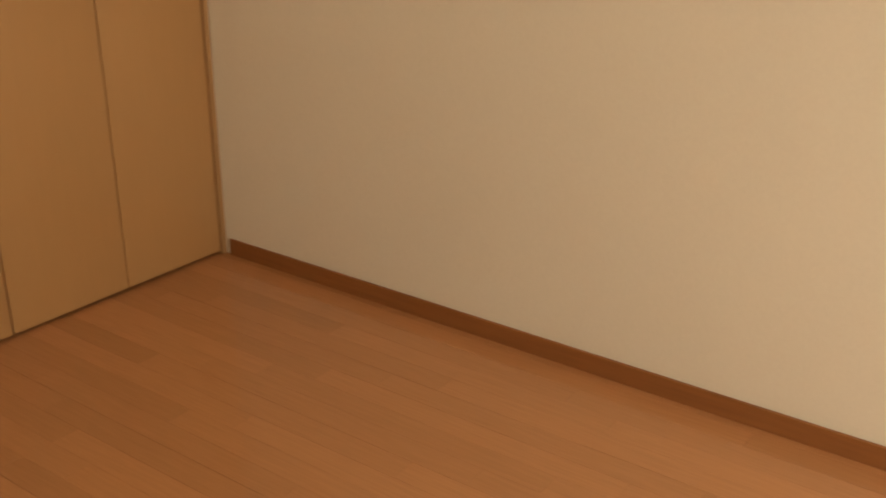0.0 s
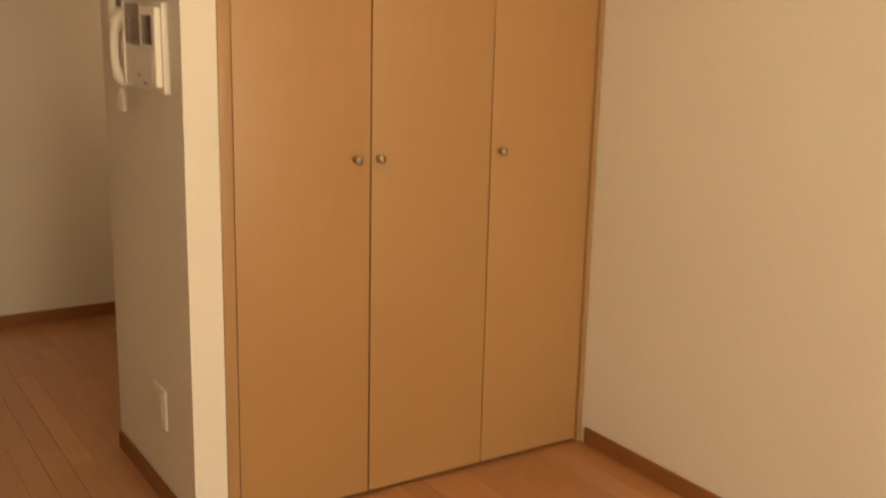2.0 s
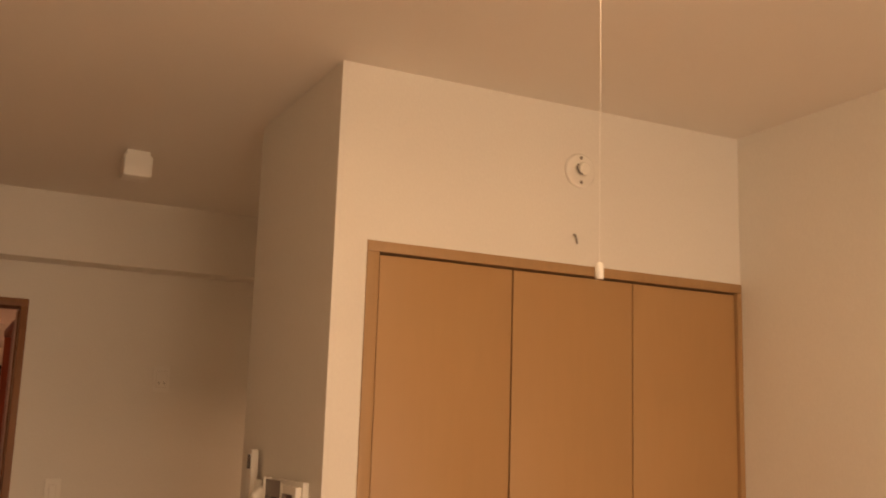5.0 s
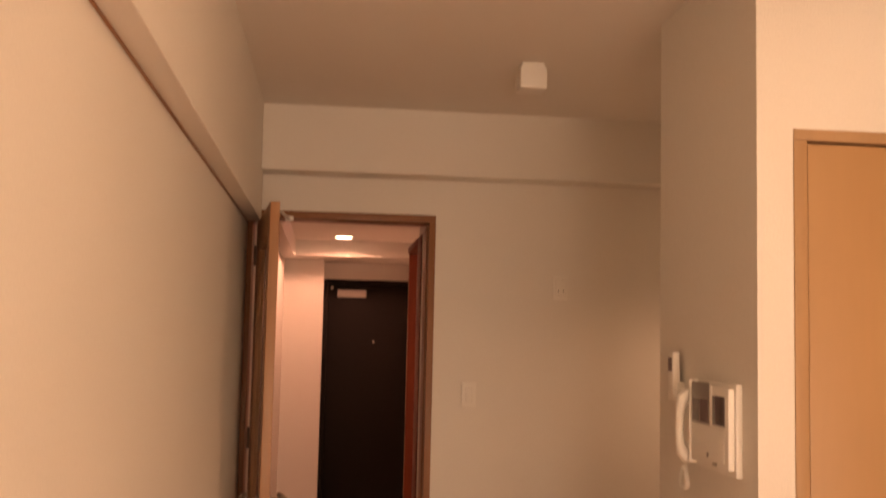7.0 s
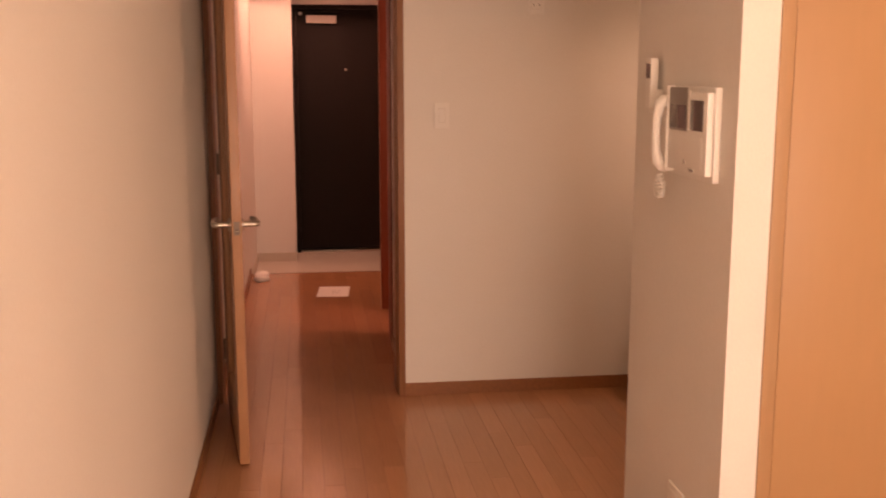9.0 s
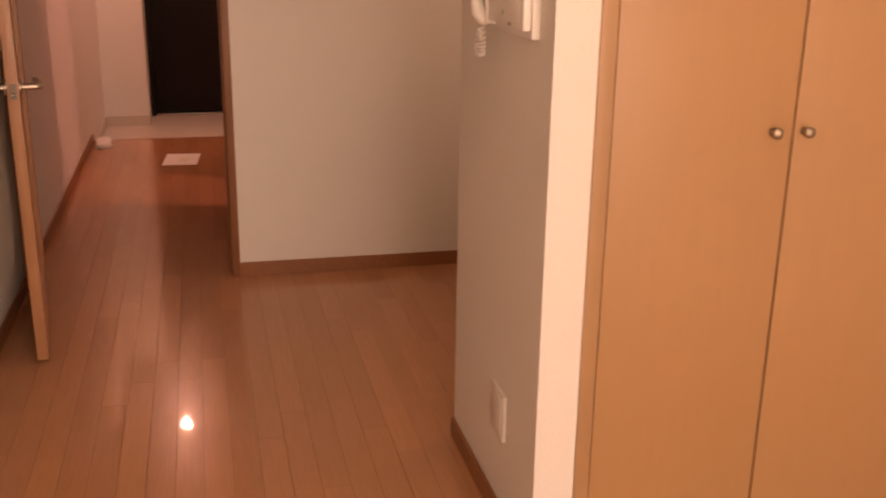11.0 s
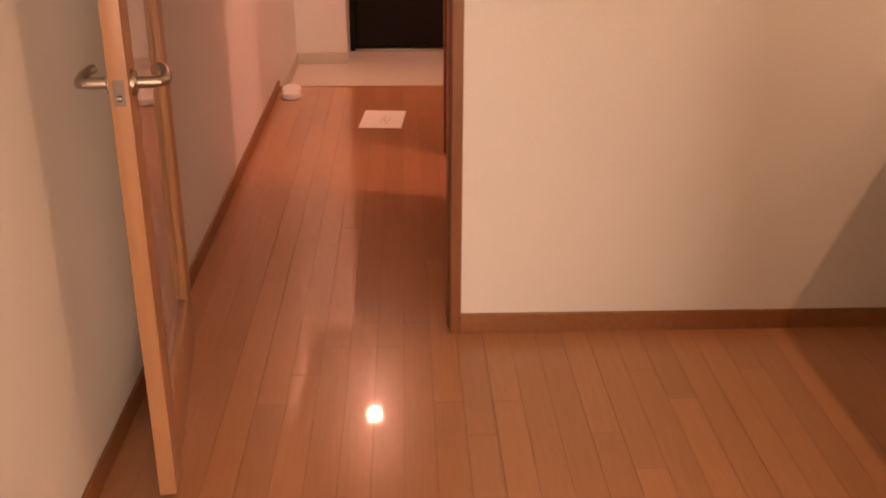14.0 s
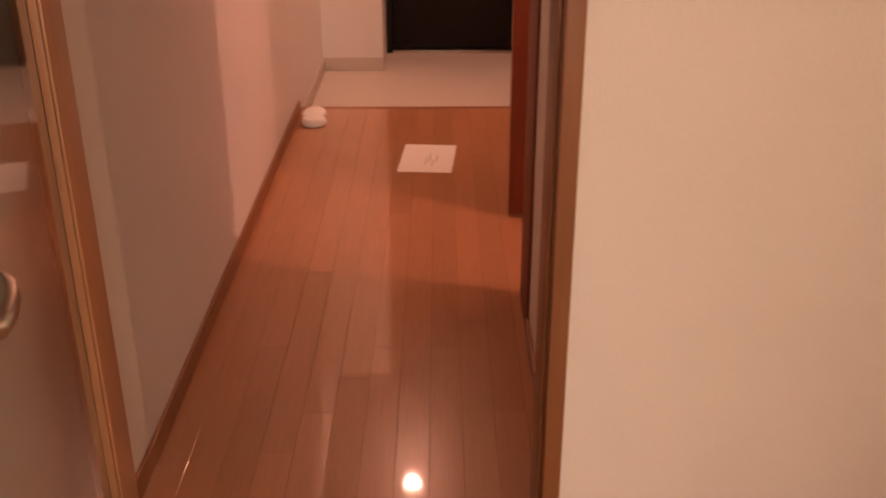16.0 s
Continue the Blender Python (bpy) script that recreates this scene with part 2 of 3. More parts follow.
# the closet box: side wall, back wall and front above and beside the doors
_w = bmesh.new()
put_box(_w, BOX_X, BOX_Y, -0.2, 1.485, BOX_BACK, CEIL + 0.1)
put_box(_w, 1.485, BOX_BACK - 0.1, -0.2, EAST, BOX_BACK, CEIL + 0.1)
put_box(_w, 1.485, BOX_Y, 2.057, EAST, BOX_Y + 0.1, CEIL + 0.1)
setting("wall_closet", _w, PAPER_WALL, "off-white papered walls that enclose the closet", "wall")

# ceilings
_w = block(-0.1, SOUTH - 0.1, CEIL, EAST + 0.1, 0.06, CEIL + 0.12)
setting("ceiling", _w, CEILING, "off-white papered ceiling", "ceiling")
_w = bmesh.new()
put_box(_w, -0.1, 0.125, HALL_CEIL, 4.3, 3.5, HALL_CEIL + 0.1)
put_box(_w, -0.1, 3.5, 2.155, 4.3, 4.6, 2.38)
setting("ceiling_hall", _w, CEILING, "off-white hall ceiling, lower over the entrance", "ceiling")

# beams boxed in under the ceiling
setting("beam_west", block(0.001, SOUTH, 2.030, 0.062, -0.016, CEIL + 0.01, 0.004), PAPER_WALL, "papered beam along the wall under the ceiling", "beam")
# thin brown strip paints the shadow line where beam meets wall
setting("seam_west", block(0.001, SOUTH, 2.024, 0.005, -0.016, 2.0295), BROWN, "brown strip standing in for the shade line under the beam", "trim")
setting("beam_north", block(0.063, -0.15, 2.245, EAST - 0.001, -0.002, CEIL + 0.01, 0.004), PAPER_WALL, "papered beam over the hall doorway", "beam")
setting("beam_hall", block(0.001, 0.122, 2.13, 0.10, 3.498, HALL_CEIL + 0.01, 0.004), PAPER_WALL, "papered beam along the hall ceiling", "beam")

# hall walls
setting("wall_hall", block(HALL_X, 0.122, -0.2, HALL_X + 0.12, 1.08, HALL_CEIL + 0.05, 0.003), PAPER_WALL, "papered hall wall beside the doorway", "wall")
_w = bmesh.new()
put_box(_w, 1.2, 1.73, -0.2, 1.32, 4.6, HALL_CEIL + 0.05)
put_box(_w, 1.32, 2.4, -0.2, 4.3, 2.52, HALL_CEIL + 0.05)
put_box(_w, 4.15, 0.122, -0.2, 4.3, 2.4, HALL_CEIL + 0.05)
put_box(_w, EAST, 0.0, -0.2, 4.3, 0.12, HALL_CEIL + 0.05)
setting("wall_washroom", _w, PAPER_WALL, "papered walls of the side room off the hall", "wall")
_w = bmesh.new()
put_box(_w, 0.0, 3.93, -0.2, 0.325, 4.30, 2.3)
put_box(_w, 0.325, 4.30, 2.015, 1.2, 4.42, 2.3)
put_box(_w, 0.0, 4.30, -0.2, 0.325, 4.42, 2.3)
setting("wall_entrance", _w, PAPER_WALL, "papered wall round the recessed front door", "wall")

# porch floor, one step down
setting("floor_entrance", block(-0.05, STEP_Y - 0.02, -0.25, 1.25, 4.6, PORCH_Z), PORCH, "pale beige vinyl floor of the entrance, one step down", "floor")
_w = bmesh.new()
put_box(_w, 0.001, STEP_Y + 0.01, PORCH_Z, 0.010, 3.93, -0.012, 0.002)
put_box(_w, 0.010, 3.920, PORCH_Z, 0.327, 3.929, -0.012, 0.002)
setting("baseboard_entrance", _w, PORCH_SKIRT, "pale beige skirting round the entrance floor", "baseboard")

# floor slab under the planks, ground outside
_w = bmesh.new()
put_box(_w, -0.1, SOUTH - 0.14, -0.25, EAST + 0.1, 0.13, -0.004)
put_box(_w, -0.1, 0.13, -0.25, 4.3, STEP_Y - 0.03, -0.004)
floor = setting("floor", _w, JOINT, "glossy brown strip wood floor", "floor")
setting("step_edge", block(0.0, STEP_Y - 0.03, PORCH_Z, 1.2, STEP_Y, 0.001, 0.004), BROWN, "rounded brown wood edge of the entrance step", "trim")
setting("ground", block(-60, -80, -0.5, 60, SOUTH - 0.15, -0.3), GROUND, "grey concrete ground outside the window", "ground")


def baseboard(name, x0, y0, x1, y1, h=0.06, mat=BROWN):
    return setting(name, block(x0, y0, 0.0, x1, y1, h, 0.0025), mat, "brown wooden baseboard", "baseboard")


baseboard("baseboard_west", 0.001, SOUTH + 0.001, 0.010, -0.03)
baseboard("baseboard_hall_west", 0.001, 0.1325, 0.010, STEP_Y - 0.1)
baseboard("baseboard_north", 0.846, -0.010, EAST - 0.61, -0.001)
baseboard("baseboard_closet_side", BOX_X - 0.010, BOX_Y - 0.010, BOX_X - 0.001, BOX_BACK)
baseboard("baseboard_closet_front", BOX_X - 0.001, BOX_Y - 0.010, 1.484, BOX_Y - 0.001)
baseboard("baseboard_east", EAST - 0.010, SOUTH + 0.001, EAST - 0.001, BOX_Y - 0.03)
baseboard("baseboard_hall_east", HALL_X - 0.010, 0.152, HALL_X - 0.001, 0.871)

# hall door frame
df = setting_root("door_frame", "brown wooden frame of the hall doorway", "door frame")
part("jamb", block(0.815, -0.014, 0, 0.846, 0.150, 2.05, 0.003), BROWN_UP, df)
part("jamb", block(0.002, -0.014, 0, 0.026, 0.132, 2.05, 0.003), BROWN_UP, df)
part("door_stop", block(0.809, 0.030, 0, 0.815, 0.150, 2.036, 0.002), BROWN_UP, df)
part("head", block(0.002, -0.014, 2.05, 0.846, 0.150, 2.083, 0.003), BROWN_UP, df)

stay = part("door_stay", tube([(0.158, -0.500, 2.028), (0.172, -0.260, 2.036), (0.186, -0.016, 2.043)], 0.0065, 10), WHITE_METAL, df, "pale metal door stay arm")
part("stay_bracket", block(0.168, -0.030, 2.034, 0.204, -0.0145, 2.056, 0.002), WHITE_METAL, stay)

# the hall door, open against the west wall
DOOR_W, DOOR_T, DOOR_H = 0.765, 0.036, 2.014
hd = setting_root("door_1", "light oak glazed door standing open beside the wall", "door")
hd.matrix_world = Matrix.Translation((0.046, -0.016, 0.010)) @ Matrix.Rotation(math.atan2(-0.784, 0.103), 4, "Z")
# the leaf lies along its own x, thickness along y from 0 to DOOR_T
ST = 0.115
part("stile", block(0, 0, 0, ST, DOOR_T, DOOR_H, 0.002), OAK, hd)
part("stile", block(DOOR_W - ST, 0, 0, DOOR_W, DOOR_T, DOOR_H, 0.002), OAK, hd)
part("rail", block(ST, 0, 0, DOOR_W - ST, DOOR_T, 0.16, 0.002), OAK, hd)
part("rail", block(ST, 0, DOOR_H - 0.12, DOOR_W - ST, DOOR_T, DOOR_H, 0.002), OAK, hd)
part("glass_pane", block(ST, 0.0155, 0.16, DOOR_W - ST, 0.0205, DOOR_H - 0.12), GLASS, hd, "clear glass pane")
for a, b, c, d in ((ST, 0.16, ST + 0.012, DOOR_H - 0.12), (DOOR_W - ST - 0.012, 0.16, DOOR_W - ST, DOOR_H - 0.12), (ST + 0.012, 0.16, DOOR_W - ST - 0.012, 0.172), (ST + 0.012, DOOR_H - 0.132, DOOR_W - ST - 0.012, DOOR_H - 0.12)):
    part("glazing_bead", block(a, 0.0205, b, c, 0.0325, d, 0.001), OAK, hd)
    part("glazing_bead", block(a, 0.0035, b, c, 0.0155, d, 0.001), OAK, hd)
HZ = 0.905
for side in (-1, 1):
    y0 = 0.0 if side < 0 else DOOR_T
    ax = "-y" if side < 0 else "y"
    lever = part("lever_handle", lathe([(0.025, 0), (0.025, 0.006), (0.022, 0.009), (0.0115, 0.010), (0.0115, 0.045)], (DOOR_W - 0.055, y0, HZ), ax, 24), STEEL, hd, "satin steel lever handle")
    yy = y0 + side * 0.060
    path = [(DOOR_W - 0.055, y0 + side * 0.030, HZ), (DOOR_W - 0.056, y0 + side * 0.052, HZ), (DOOR_W - 0.062, yy, HZ), (DOOR_W - 0.080, yy + side * 0.002, HZ + 0.001),
            (DOOR_W - 0.105, yy, HZ + 0.004), (DOOR_W - 0.128, yy - side * 0.006, HZ + 0.008), (DOOR_W - 0.142, yy - side * 0.016, HZ + 0.010)]
    part("grip", tube(path, [0.0095, 0.0105, 0.0110, 0.0110, 0.0105, 0.0100, 0.0085], 14), STEEL, lever)
part("latch_plate", block(DOOR_W - 0.001, DOOR_T / 2 - 0.011, HZ - 0.032, DOOR_W + 0.0012, DOOR_T / 2 + 0.011, HZ + 0.018, 0.0004), DULL_STEEL, hd, "dull steel latch plate")
part("keyhole", block(DOOR_W + 0.0008, DOOR_T / 2 - 0.004, HZ - 0.023, DOOR_W + 0.0020, DOOR_T / 2 + 0.005, HZ - 0.011), SHADE_AND_PLINTH, hd)
part("latch_bolt", block(DOOR_W + 0.001, DOOR_T / 2 - 0.005, HZ - 0.019, DOOR_W + 0.005, DOOR_T / 2 + 0.004, HZ - 0.015, 0.001), STEEL, hd)
for z in (HZ - 0.0275 - 0.0005, HZ + 0.013):
    part("screw", lathe([(0.0028, 0), (0.0026, 0.0008), (0.001, 0.0012)], (DOOR_W + 0.0012, DOOR_T / 2, z), "x", 12), DULL_STEEL, hd)
for z in (0.2, 1.02, 1.82):
    part("hinge", lathe([(0.007, 0), (0.007, 0.09)], (-0.004, -0.004, z), "z", 14), DULL_STEEL, hd)

# closet frame and folding doors
cf = setting_root("closet_frame", "pale brown wooden frame round the closet", "door frame")
FY = BOX_Y - 0.006
part("jamb", block(1.485, FY, 0, 1.519, BOX_Y + 0.10, 2.03, 0.002), CLOSET_FRAME, cf)
part("jamb", block(2.738, FY, 0, EAST - 0.001, BOX_Y + 0.10, 2.03, 0.002), CLOSET_FRAME, cf)
part("head", block(1.485, FY, 2.03, EAST - 0.001, BOX_Y + 0.099, 2.058, 0.002), CLOSET_FRAME, cf)


def knob(parent, x, y, z):
    part("knob", lathe([(0.0085, 0), (0.0065, 0.004), (0.0055, 0.012), (0.0090, 0.016), (0.0122, 0.021), (0.0120, 0.0255), (0.008, 0.029), (0.003, 0.0300)], (x, y, z), "-y", 24), KNOB_STEEL, parent, "satin steel knob")


# added dark strip: the shade in the gap between jamb and first door
part("door_seal", block(1.5192, BOX_Y + 0.008, 0.012, 1.5244, BOX_Y + 0.022, 2.0235), SHADE_AND_PLINTH, cf, "dark strip standing in for shade in the door gap")
PY = BOX_Y + 0.004
for a, b, kx in ((1.5245, 1.9265, 1.880), (1.9315, 2.3385, 1.953), (2.3425, 2.7345, 2.376)):
    pd = thing("closet_door", "flat honey-coloured laminate closet door with round knob", "closet door", (0, 0, 0), "closet doors")
    part("panel", block(a, PY, 0.012, b, PY + 0.022, 2.0235, 0.0018), HONEY, pd)
    knob(pd, kx, PY, 1.021)
# near-black sheet gives the door gaps their shade; no closet interior is built
setting("closet_inside", block(1.5195, BOX_Y + 0.06, 0.0, 2.7375, BOX_Y + 0.08, 2.03), SHADE_AND_PLINTH, "dark sheet standing in for the unlit closet behind the doors", "wall")

# front door in its recess
ed = setting_root("door_2", "black steel front door with closer", "door")
part("door_leaf", block(0.365, 4.345, -0.065, 1.16, 4.385, 1.977, 0.003), BLACK, ed)
part("frame_side", block(0.326, 4.300, PORCH_Z, 0.362, 4.40, 2.014, 0.003), BLACK, ed)
part("frame_side", block(1.163, 4.300, PORCH_Z, 1.199, 4.40, 2.014, 0.003), BLACK, ed)
part("frame_head", block(0.362, 4.300, 1.98, 1.163, 4.40, 2.014, 0.003), BLACK, ed)
part("sill", block(0.362, 4.300, PORCH_Z, 1.163, 4.40, -0.068, 0.002), STEEL, ed, "worn metal sill")
cl = part("door_closer", block(0.445, 4.290, 1.862, 0.695, 4.344, 1.926, 0.006), GREY_METAL, ed, "pale metal door closer")
part("closer_arm", tube([(0.64, 4.31, 1.93), (0.82, 4.25, 1.945), (0.56, 4.28, 1.965)], 0.008, 8), BLACK, cl)
part("door_viewer", lathe([(0.010, 0), (0.010, 0.004), (0.006, 0.006)], (0.77, 4.345, 1.48), "-y", 16), STEEL, ed)
part("guard_bolt", block(0.385, 4.335, 1.93, 0.41, 4.345, 1.955, 0.002), STEEL, ed)
# unseen panel, added so that no light comes in round the door
setting("wall_outside_door", block(0.2, 4.44, -0.2, 1.4, 4.5, 2.4), SHADE_AND_PLINTH, "unseen dark panel closing off the space behind the front door", "wall")

# side-room door, open
sd = setting_root("door_3", "red-brown flush door standing open into the hall", "door")
part("door_leaf", block(0.862, 1.685, 0.012, 1.5, 1.720, 2.045, 0.002), REDWOOD, sd)
# paler strip paints the light caught by the leaf's latch edge
part("edge_strip", block(0.8600, 1.688, 0.012, 0.8618, 1.717, 2.045), OAK, sd)
sf = setting_root("door_frame_side", "brown wooden frame of the side-room doorway", "door frame")
part("jamb", block(HALL_X - 0.002, 1.0815, 0, HALL_X + 0.125, 1.105, 2.05, 0.002), REDWOOD, sf)
part("casing", block(HALL_X - 0.006, 0.872, 0, HALL_X - 0.0005, 1.1045, 2.085, 0.002), REDWOOD, sf)
part("head", block(HALL_X - 0.009, 1.105, 2.05, HALL_X + 0.125, 1.76, 2.085, 0.002), REDWOOD, sf)

# ---- things ----
# wall switches and sockets
def plate(name, label, category, x, z, w, h, keys, y=-0.0005):
    t = thing(name, label, category, (x, y, z), "")
    part("plate", block(-w / 2, -0.008, -h / 2, w / 2, 0, h / 2, 0.003), WHITE, t)
    for kx, kz, kw, kh in keys:
        # flat darker border stands in for the shadow gap round the rocker
        part("recess", block(kx - kw / 2 - 0.002, -0.0086, kz - kh / 2 - 0.002, kx + kw / 2 + 0.002, -0.0079, kz + kh / 2 + 0.002), ROCKER_SHADE, t)
        part("rocker", block(kx - kw / 2, -0.012, kz - kh / 2, kx + kw / 2, -0.008, kz + kh / 2, 0.0015), WHITE, t)
    return t


plate("light_switch", "white plastic light switch plate on the wall", "light switch", 1.013, 1.277, 0.066, 0.11, ((0, 0, 0.026, 0.06),))
t = plate("wall_socket", "white plastic wall outlet with small dark holes high on the wall", "outlet", 1.430, 1.772, 0.07, 0.115, ((0, 0, 0.045, 0.07),))
for hx in (-0.012, 0.012):
    part("socket_hole", block(hx - 0.002, -0.0128, -0.022, hx + 0.002, -0.0119, -0.012), GREY, t)

t = thing("wall_outlet", "white plastic wall outlet near the floor", "outlet", (BOX_X - 0.0005, -1.985, 0.30))
part("plate", block(-0.008, -0.055, -0.06, 0, 0.055, 0.06, 0.003), WHITE, t)
part("cover_insert", block(-0.0092, -0.036, -0.044, -0.0075, 0.036, 0.044, 0.001), WHITE, t)

# intercom with handset
ic = thing("intercom", "white wall intercom with handset and dark screens", "intercom", (BOX_X - 0.0005, 0, 0))
part("back_plate", block(-0.017, -2.168, 1.204, 0, -1.885, 1.432, 0.003), WHITE, ic)
part("body", block(-0.034, -2.160, 1.220, -0.017, -1.900, 1.420, 0.004), WHITE, ic)
part("display", block(-0.0365, -2.035, 1.322, -0.034, -1.912, 1.430, 0.001), GREY, ic, "grey display panel")
part("display_window", block(-0.0372, -2.029, 1.328, -0.0364, -1.975, 1.386), SCREEN, ic)
part("display_side", block(-0.0372, -1.969, 1.328, -0.0364, -1.920, 1.386), DIM_GREY, ic)
part("screen", block(-0.0362, -2.138, 1.326, -0.034, -2.058, 1.400, 0.001), SCREEN, ic, "small dark screen")
part("divider", block(-0.0368, -2.054, 1.322, -0.034, -2.040, 1.424, 0.001), WHITE, ic)
part("flap", block(-0.0352, -2.135, 1.234, -0.034, -1.93, 1.312, 0.001), WHITE, ic)
part("call_button", block(-0.0375, -2.032, 1.240, -0.0350, -2.022, 1.252, 0.0008), GREY, ic)
part("button", block(-0.0365, -2.085, 1.224, -0.0338, -2.060, 1.231, 0.0008), GREY, ic)
hs = part("handset", tube([(-0.027, -1.874, 1.222), (-0.036, -1.873, 1.224), (-0.048, -1.872, 1.236), (-0.055, -1.872, 1.262), (-0.057, -1.872, 1.305), (-0.055, -1.872, 1.350), (-0.048, -1.873, 1.380), (-0.036, -1.874, 1.392), (-0.027, -1.874, 1.394)],
          [0.0165, 0.0185, 0.0175, 0.0125, 0.0115, 0.0125, 0.0175, 0.0185, 0.0165], 16), WHITE, ic, "white curved handset")
part("earpiece", lathe([(0.019, 0.0), (0.021, 0.004), (0.021, 0.010), (0.017, 0.014)], (-0.018, -1.873, 1.386), "-x", 24), WHITE, hs)
part("mouthpiece", lathe([(0.019, 0.0), (0.021, 0.004), (0.021, 0.010), (0.017, 0.014)], (-0.018, -1.873, 1.230), "-x", 24), WHITE, hs)
part("handset_cradle", block(-0.018, -1.897, 1.206, 0, -1.850, 1.424, 0.004), WHITE, ic)
part("cradle_fin", block(-0.040, -1.904, 1.212, -0.016, -1.898, 1.434, 0.002), WHITE, ic)
coil = []
for i in range(150):
    a = i * 0.75
    s = i / 149
    coil.append((-0.040 + 0.007 * math.cos(a), -1.866 + 0.007 * math.sin(a) + 0.020 * math.sin(2 * math.pi * s), 1.200 - 0.062 * math.sin(math.pi * s)))
part("coiled_cord", tube(coil, 0.0022, 6), WHITE, ic, "white coiled cord")

# remote control beside it
rc = thing("remote_control", "slim white remote control with dark display in a wall holder", "remote control", (BOX_X - 0.0005, -1.735, 1.425))
part("holder", block(-0.022, -0.026, -0.07, 0, 0.026, -0.005, 0.004), WHITE, rc)
part("remote_body", block(-0.036, -0.021, -0.055, -0.014, 0.021, 0.08, 0.005), WHITE, rc)
part("display", block(-0.0372, -0.016, 0.025, -0.0358, 0.016, 0.065), SCREEN, rc)

# round hook plate and mark above the closet
hk = thing("hook_plate", "round white plastic hook plate with two screws", "hook", (2.146, BOX_Y - 0.0005, 2.340))
part("plate", lathe([(0.052, 0), (0.052, 0.004), (0.048, 0.008), (0.030, 0.009)], (0, 0, 0), "-y", 36), WHITE, hk)
part("boss", lathe([(0.021, 0.008), (0.020, 0.018), (0.016, 0.021)], (0.008, 0, 0.004), "-y", 24), WHITE, hk)
for zz in (-0.036, 0.038):
    part("screw", lathe([(0.005, 0.0075), (0.005, 0.0105), (0.003, 0.011)], (0, 0, zz), "-y", 12), GREY, hk)
part("hook_arm", tube([(-0.012, -0.012, 0.016), (-0.020, -0.017, 0.004), (-0.012, -0.018, -0.010), (0.0, -0.018, -0.014)], 0.003, 8), GREY, hk)
sm = thing("wall_hook", "small grey nail hook in the wall", "hook", (2.131, BOX_Y, 2.134))
part("nail", tube([(-0.004, 0.004, 0.012), (-0.004, -0.008, 0.012), (0.0, -0.010, 0.0), (0.004, -0.006, -0.014)], 0.0028, 8), GREY, sm)

# ceiling lamp with pull cord
cl_ = thing("ceiling_lamp", "round white ceiling lamp with a pull cord", "ceiling lamp", (LAMP[0], LAMP[1], CEIL))
part("base", lathe([(0.07, -0.075), (0.085, -0.02), (0.085, 0.0)], (0, 0, 0), "z", 28), WHITE_METAL, cl_)
part("shade", lathe([(0.17, -0.125), (0.235, -0.120), (0.240, -0.10), (0.225, -0.078), (0.08, -0.072)], (0, 0, 0), "z", 48), DIFFUSER, cl_)
CORD = (1.388 - LAMP[0], -3.433 - LAMP[1])
part("pull_cord", tube([(CORD[0], CORD[1], -0.12), (CORD[0] + 0.001, CORD[1], -0.4), (CORD[0], CORD[1], 1.822 - CEIL)], 0.0005, 6), WHITE, cl_)
part("cord_weight", lathe([(0.0062, 0), (0.0068, 0.002), (0.0064, 0.022), (0.0050, 0.0245)], (CORD[0], CORD[1], 1.799 - CEIL), "z", 18), WHITE, cl_, "white plastic cord end")

# white box on the ceiling near the hall
sd_ = thing("smoke_alarm", "small white square fire alarm on the ceiling", "smoke alarm", (1.085, -0.985, CEIL))
part("base", block(-0.042, -0.042, -0.018, 0.042, 0.042, 0, 0.004), WHITE, sd_)
part("body", block(-0.051, -0.051, -0.098, 0.051, 0.051, -0.014, 0.012), WHITE, sd_)

# hall downlight
dl = thing("downlight", "round recessed downlight, lit, in the hall ceiling", "downlight", (0.47, 3.17, HALL_CEIL))
part("trim_ring", lathe([(0.075, -0.006), (0.078, -0.003), (0.078, 0.0)], (0, 0, 0), "z", 36), WHITE_METAL, dl)
part("bulb_face", lathe([(0.056, -0.0085), (0.060, -0.0065)], (0, 0, 0), "z", 32), BULB, dl, "glowing bulb")

# hall clutter
pp = thing("paper_sheet", "white printed paper sheet lying on the hall floor", "paper", (0.582, 2.282, 0.001), "", math.radians(-4.5))
_p = bmesh.new()
put_box(_p, -0.104, -0.158, 0.0005, 0.104, 0.158, 0.0020)
part("sheet", _p, PAPER, pp, smooth=0)
for x, y0, y1 in ((-0.005, -0.08, 0.02), (0.008, -0.05, 0.06), (0.022, -0.09, -0.02), (0.034, -0.04, 0.04)):
    part("text_line", block(x, y0, 0.0021, x + 0.004, y1, 0.0024), INK, pp)
rd = thing("round_case", "round white plastic case with tilted lid by the baseboard", "container", (0.088, 2.715, 0.0))
part("case_base", lathe([(0.040, 0.0), (0.050, 0.003), (0.054, 0.012), (0.053, 0.024), (0.046, 0.033), (0.030, 0.037), (0.010, 0.038)], (0, 0, 0), "z", 40), WHITE, rd)
_l = lathe([(0.040, 0.0), (0.051, 0.004), (0.053, 0.010), (0.047, 0.018), (0.030, 0.023), (0.010, 0.025)], (0, 0, 0), "z", 40)
bmesh.ops.transform(_l, matrix=Matrix.Translation((0.0, 0.040, 0.030)) @ Matrix.Rotation(radians(14), 4, "X"), verts=_l.verts)
part("case_lid", _l, WHITE, rd)

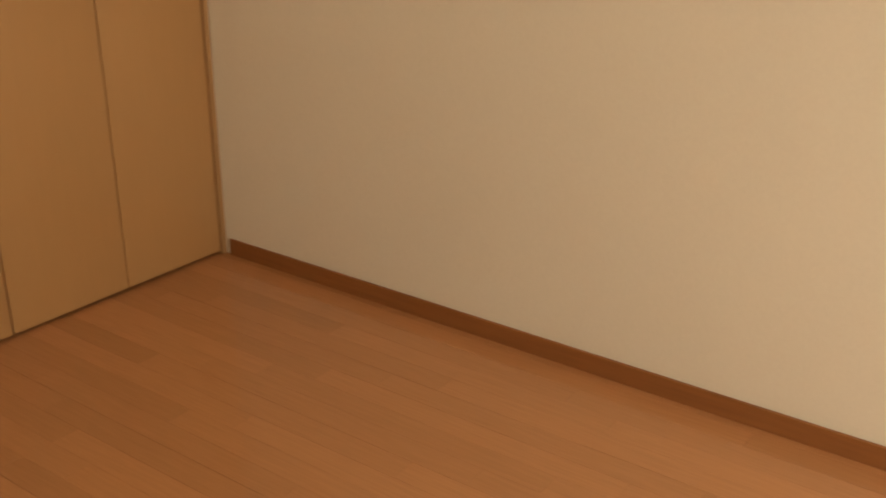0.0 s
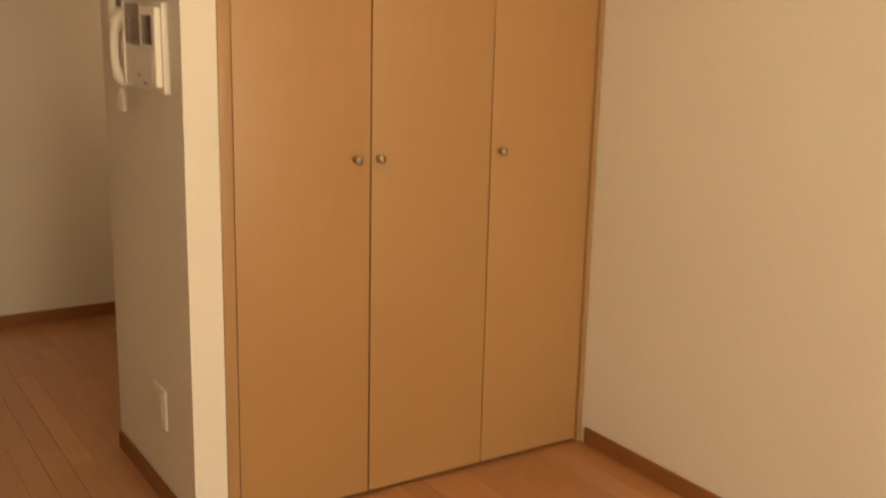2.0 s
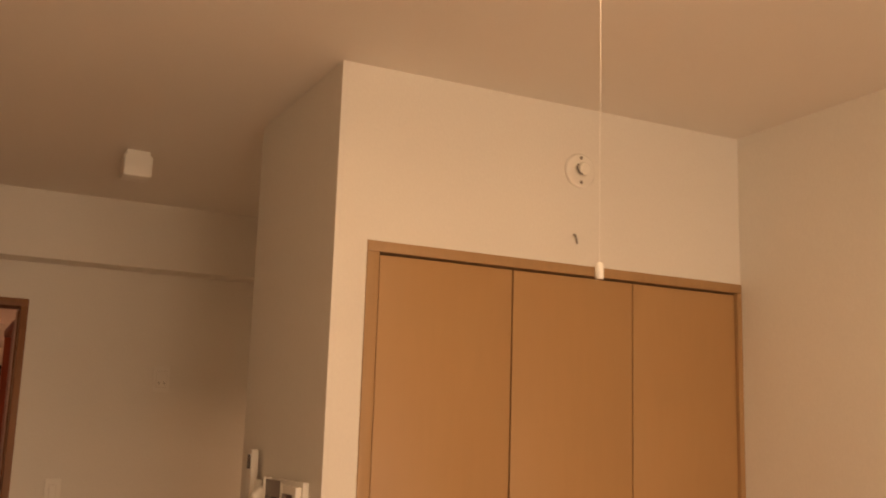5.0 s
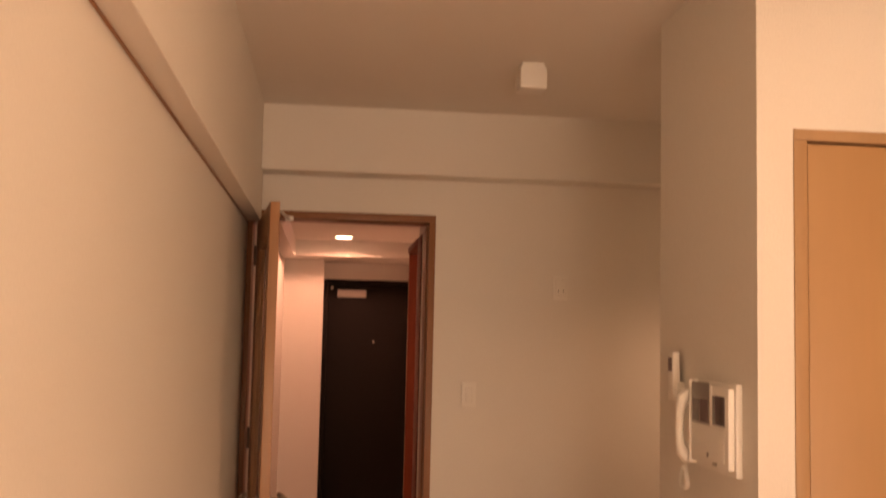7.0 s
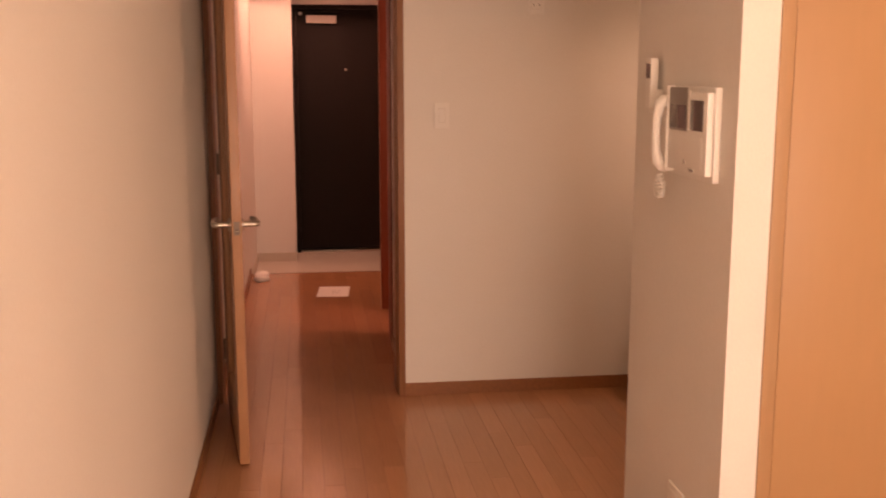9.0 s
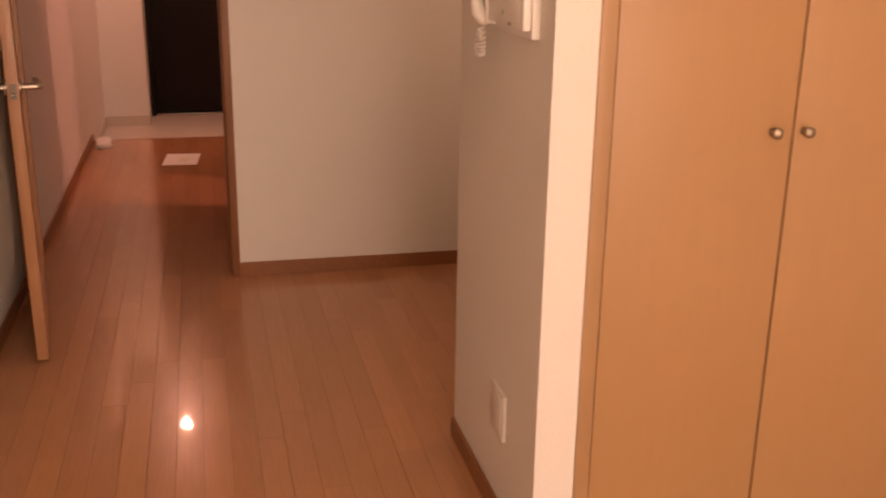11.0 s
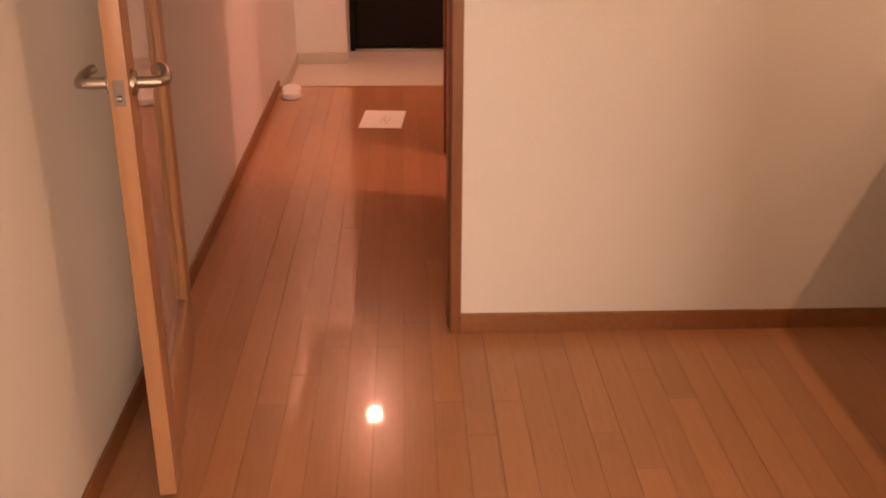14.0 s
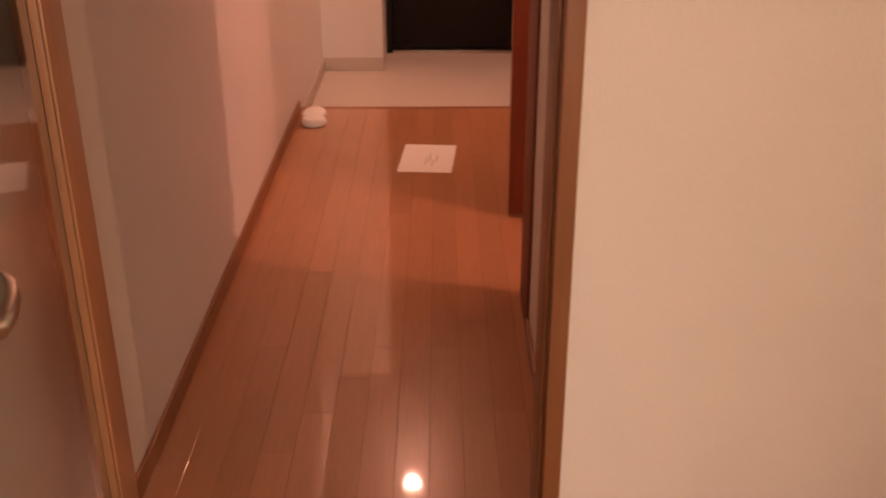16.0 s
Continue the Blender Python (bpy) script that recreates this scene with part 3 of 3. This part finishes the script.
# kitchen in the nook behind the closet
kx0, ky0, ky1 = 2.165, BOX_BACK + 0.02, -0.02
kc = thing("kitchen_cabinet", "brown laminate kitchen base cabinet in the nook", "cabinet")
part("body", block(kx0 + 0.03, ky0, 0.06, EAST - 0.002, ky1, 0.81, 0.002), CABINET, kc)
part("plinth", block(kx0 + 0.07, ky0, 0.0, EAST - 0.002, ky1, 0.06), SHADE_AND_PLINTH, kc)
for i in range(3):
    a = ky0 + 0.004 + i * (ky1 - ky0) / 3
    d = part("cabinet_door", block(kx0 + 0.012, a, 0.065, kx0 + 0.030, a + (ky1 - ky0) / 3 - 0.008, 0.80, 0.002), CABINET, kc)
    part("handle", tube([(kx0 + 0.012, a + 0.1, 0.74), (kx0 - 0.006, a + 0.1, 0.74), (kx0 - 0.006, a + 0.22, 0.74), (kx0 + 0.012, a + 0.22, 0.74)], 0.005, 8), STEEL, d)
solid("worktop", block(kx0, ky0, 0.812, EAST - 0.002, ky1, 0.85, 0.003), STONE, "steel kitchen worktop on the base cabinet", "worktop")
kl = thing("kitchen_lamp", "small lit lamp over the kitchen worktop", "lamp", (EAST - 0.001, -0.75, 1.90))
part("bracket", block(-0.16, -0.25, 0.0, 0.0, 0.25, 0.05, 0.006), WHITE_METAL, kl)

# ---- floor planks, last ----
PW, PL = 0.0757, 0.909
plank_meshes = []
for left, right in ((0.0005, 0.0002), (0.0002, 0.0002), (0.0002, 0.0004), (0.0004, 0.0005)):
    plank_meshes.append(mesh_of("plank", block(left, 0.0003, -0.006, PW - right, PL - 0.0003, 0, 0.0006), PLANK))
rng = random.Random(4)
rest = bmesh.new()
count = 0
for c in range(37):
    x = 0.0 + c * PW
    y = SOUTH - rng.choice((0.0, 0.303, 0.606)) - (0.05 if c % 2 else 0.2)
    while y < STEP_Y - 0.03:
        x1, y0, y1 = min(x + PW, EAST), max(y, SOUTH), min(y + PL, STEP_Y - 0.031)
        if x >= 1.2:
            y1 = min(y1, 0.0 if x < 4 else y1)
        inside = y1 - y0 > 0.01 and not (x > BOX_X and BOX_Y + 0.1 < y0 and y1 < BOX_BACK)
        if inside and x1 - x > 0.005:
            whole = x1 - x > PW - 1e-4 and y1 - y0 > PL - 1e-4
            if y1 > -4.7 and count < 300:
                me = plank_meshes[c % 4] if whole else mesh_of("plank", block(x - x + 0.0004, y0 - y + 0.0003, -0.006, x1 - x - 0.0003, y1 - y - 0.0003, 0, 0.0005), PLANK)
                ob = new("plank", me)
                ob.location = (x, y, 0)
                ob.parent = floor
                count += 1
            else:
                put_box(rest, x + 0.0004, y0 + 0.0004, -0.006, x1 - 0.0004, y1 - 0.0004, 0)
        y += PL
put_box(rest, 1.2, 0.13, -0.006, 4.15, 1.72, 0)
tagged(part("planks", rest, PLANK, floor), kind="stuff")
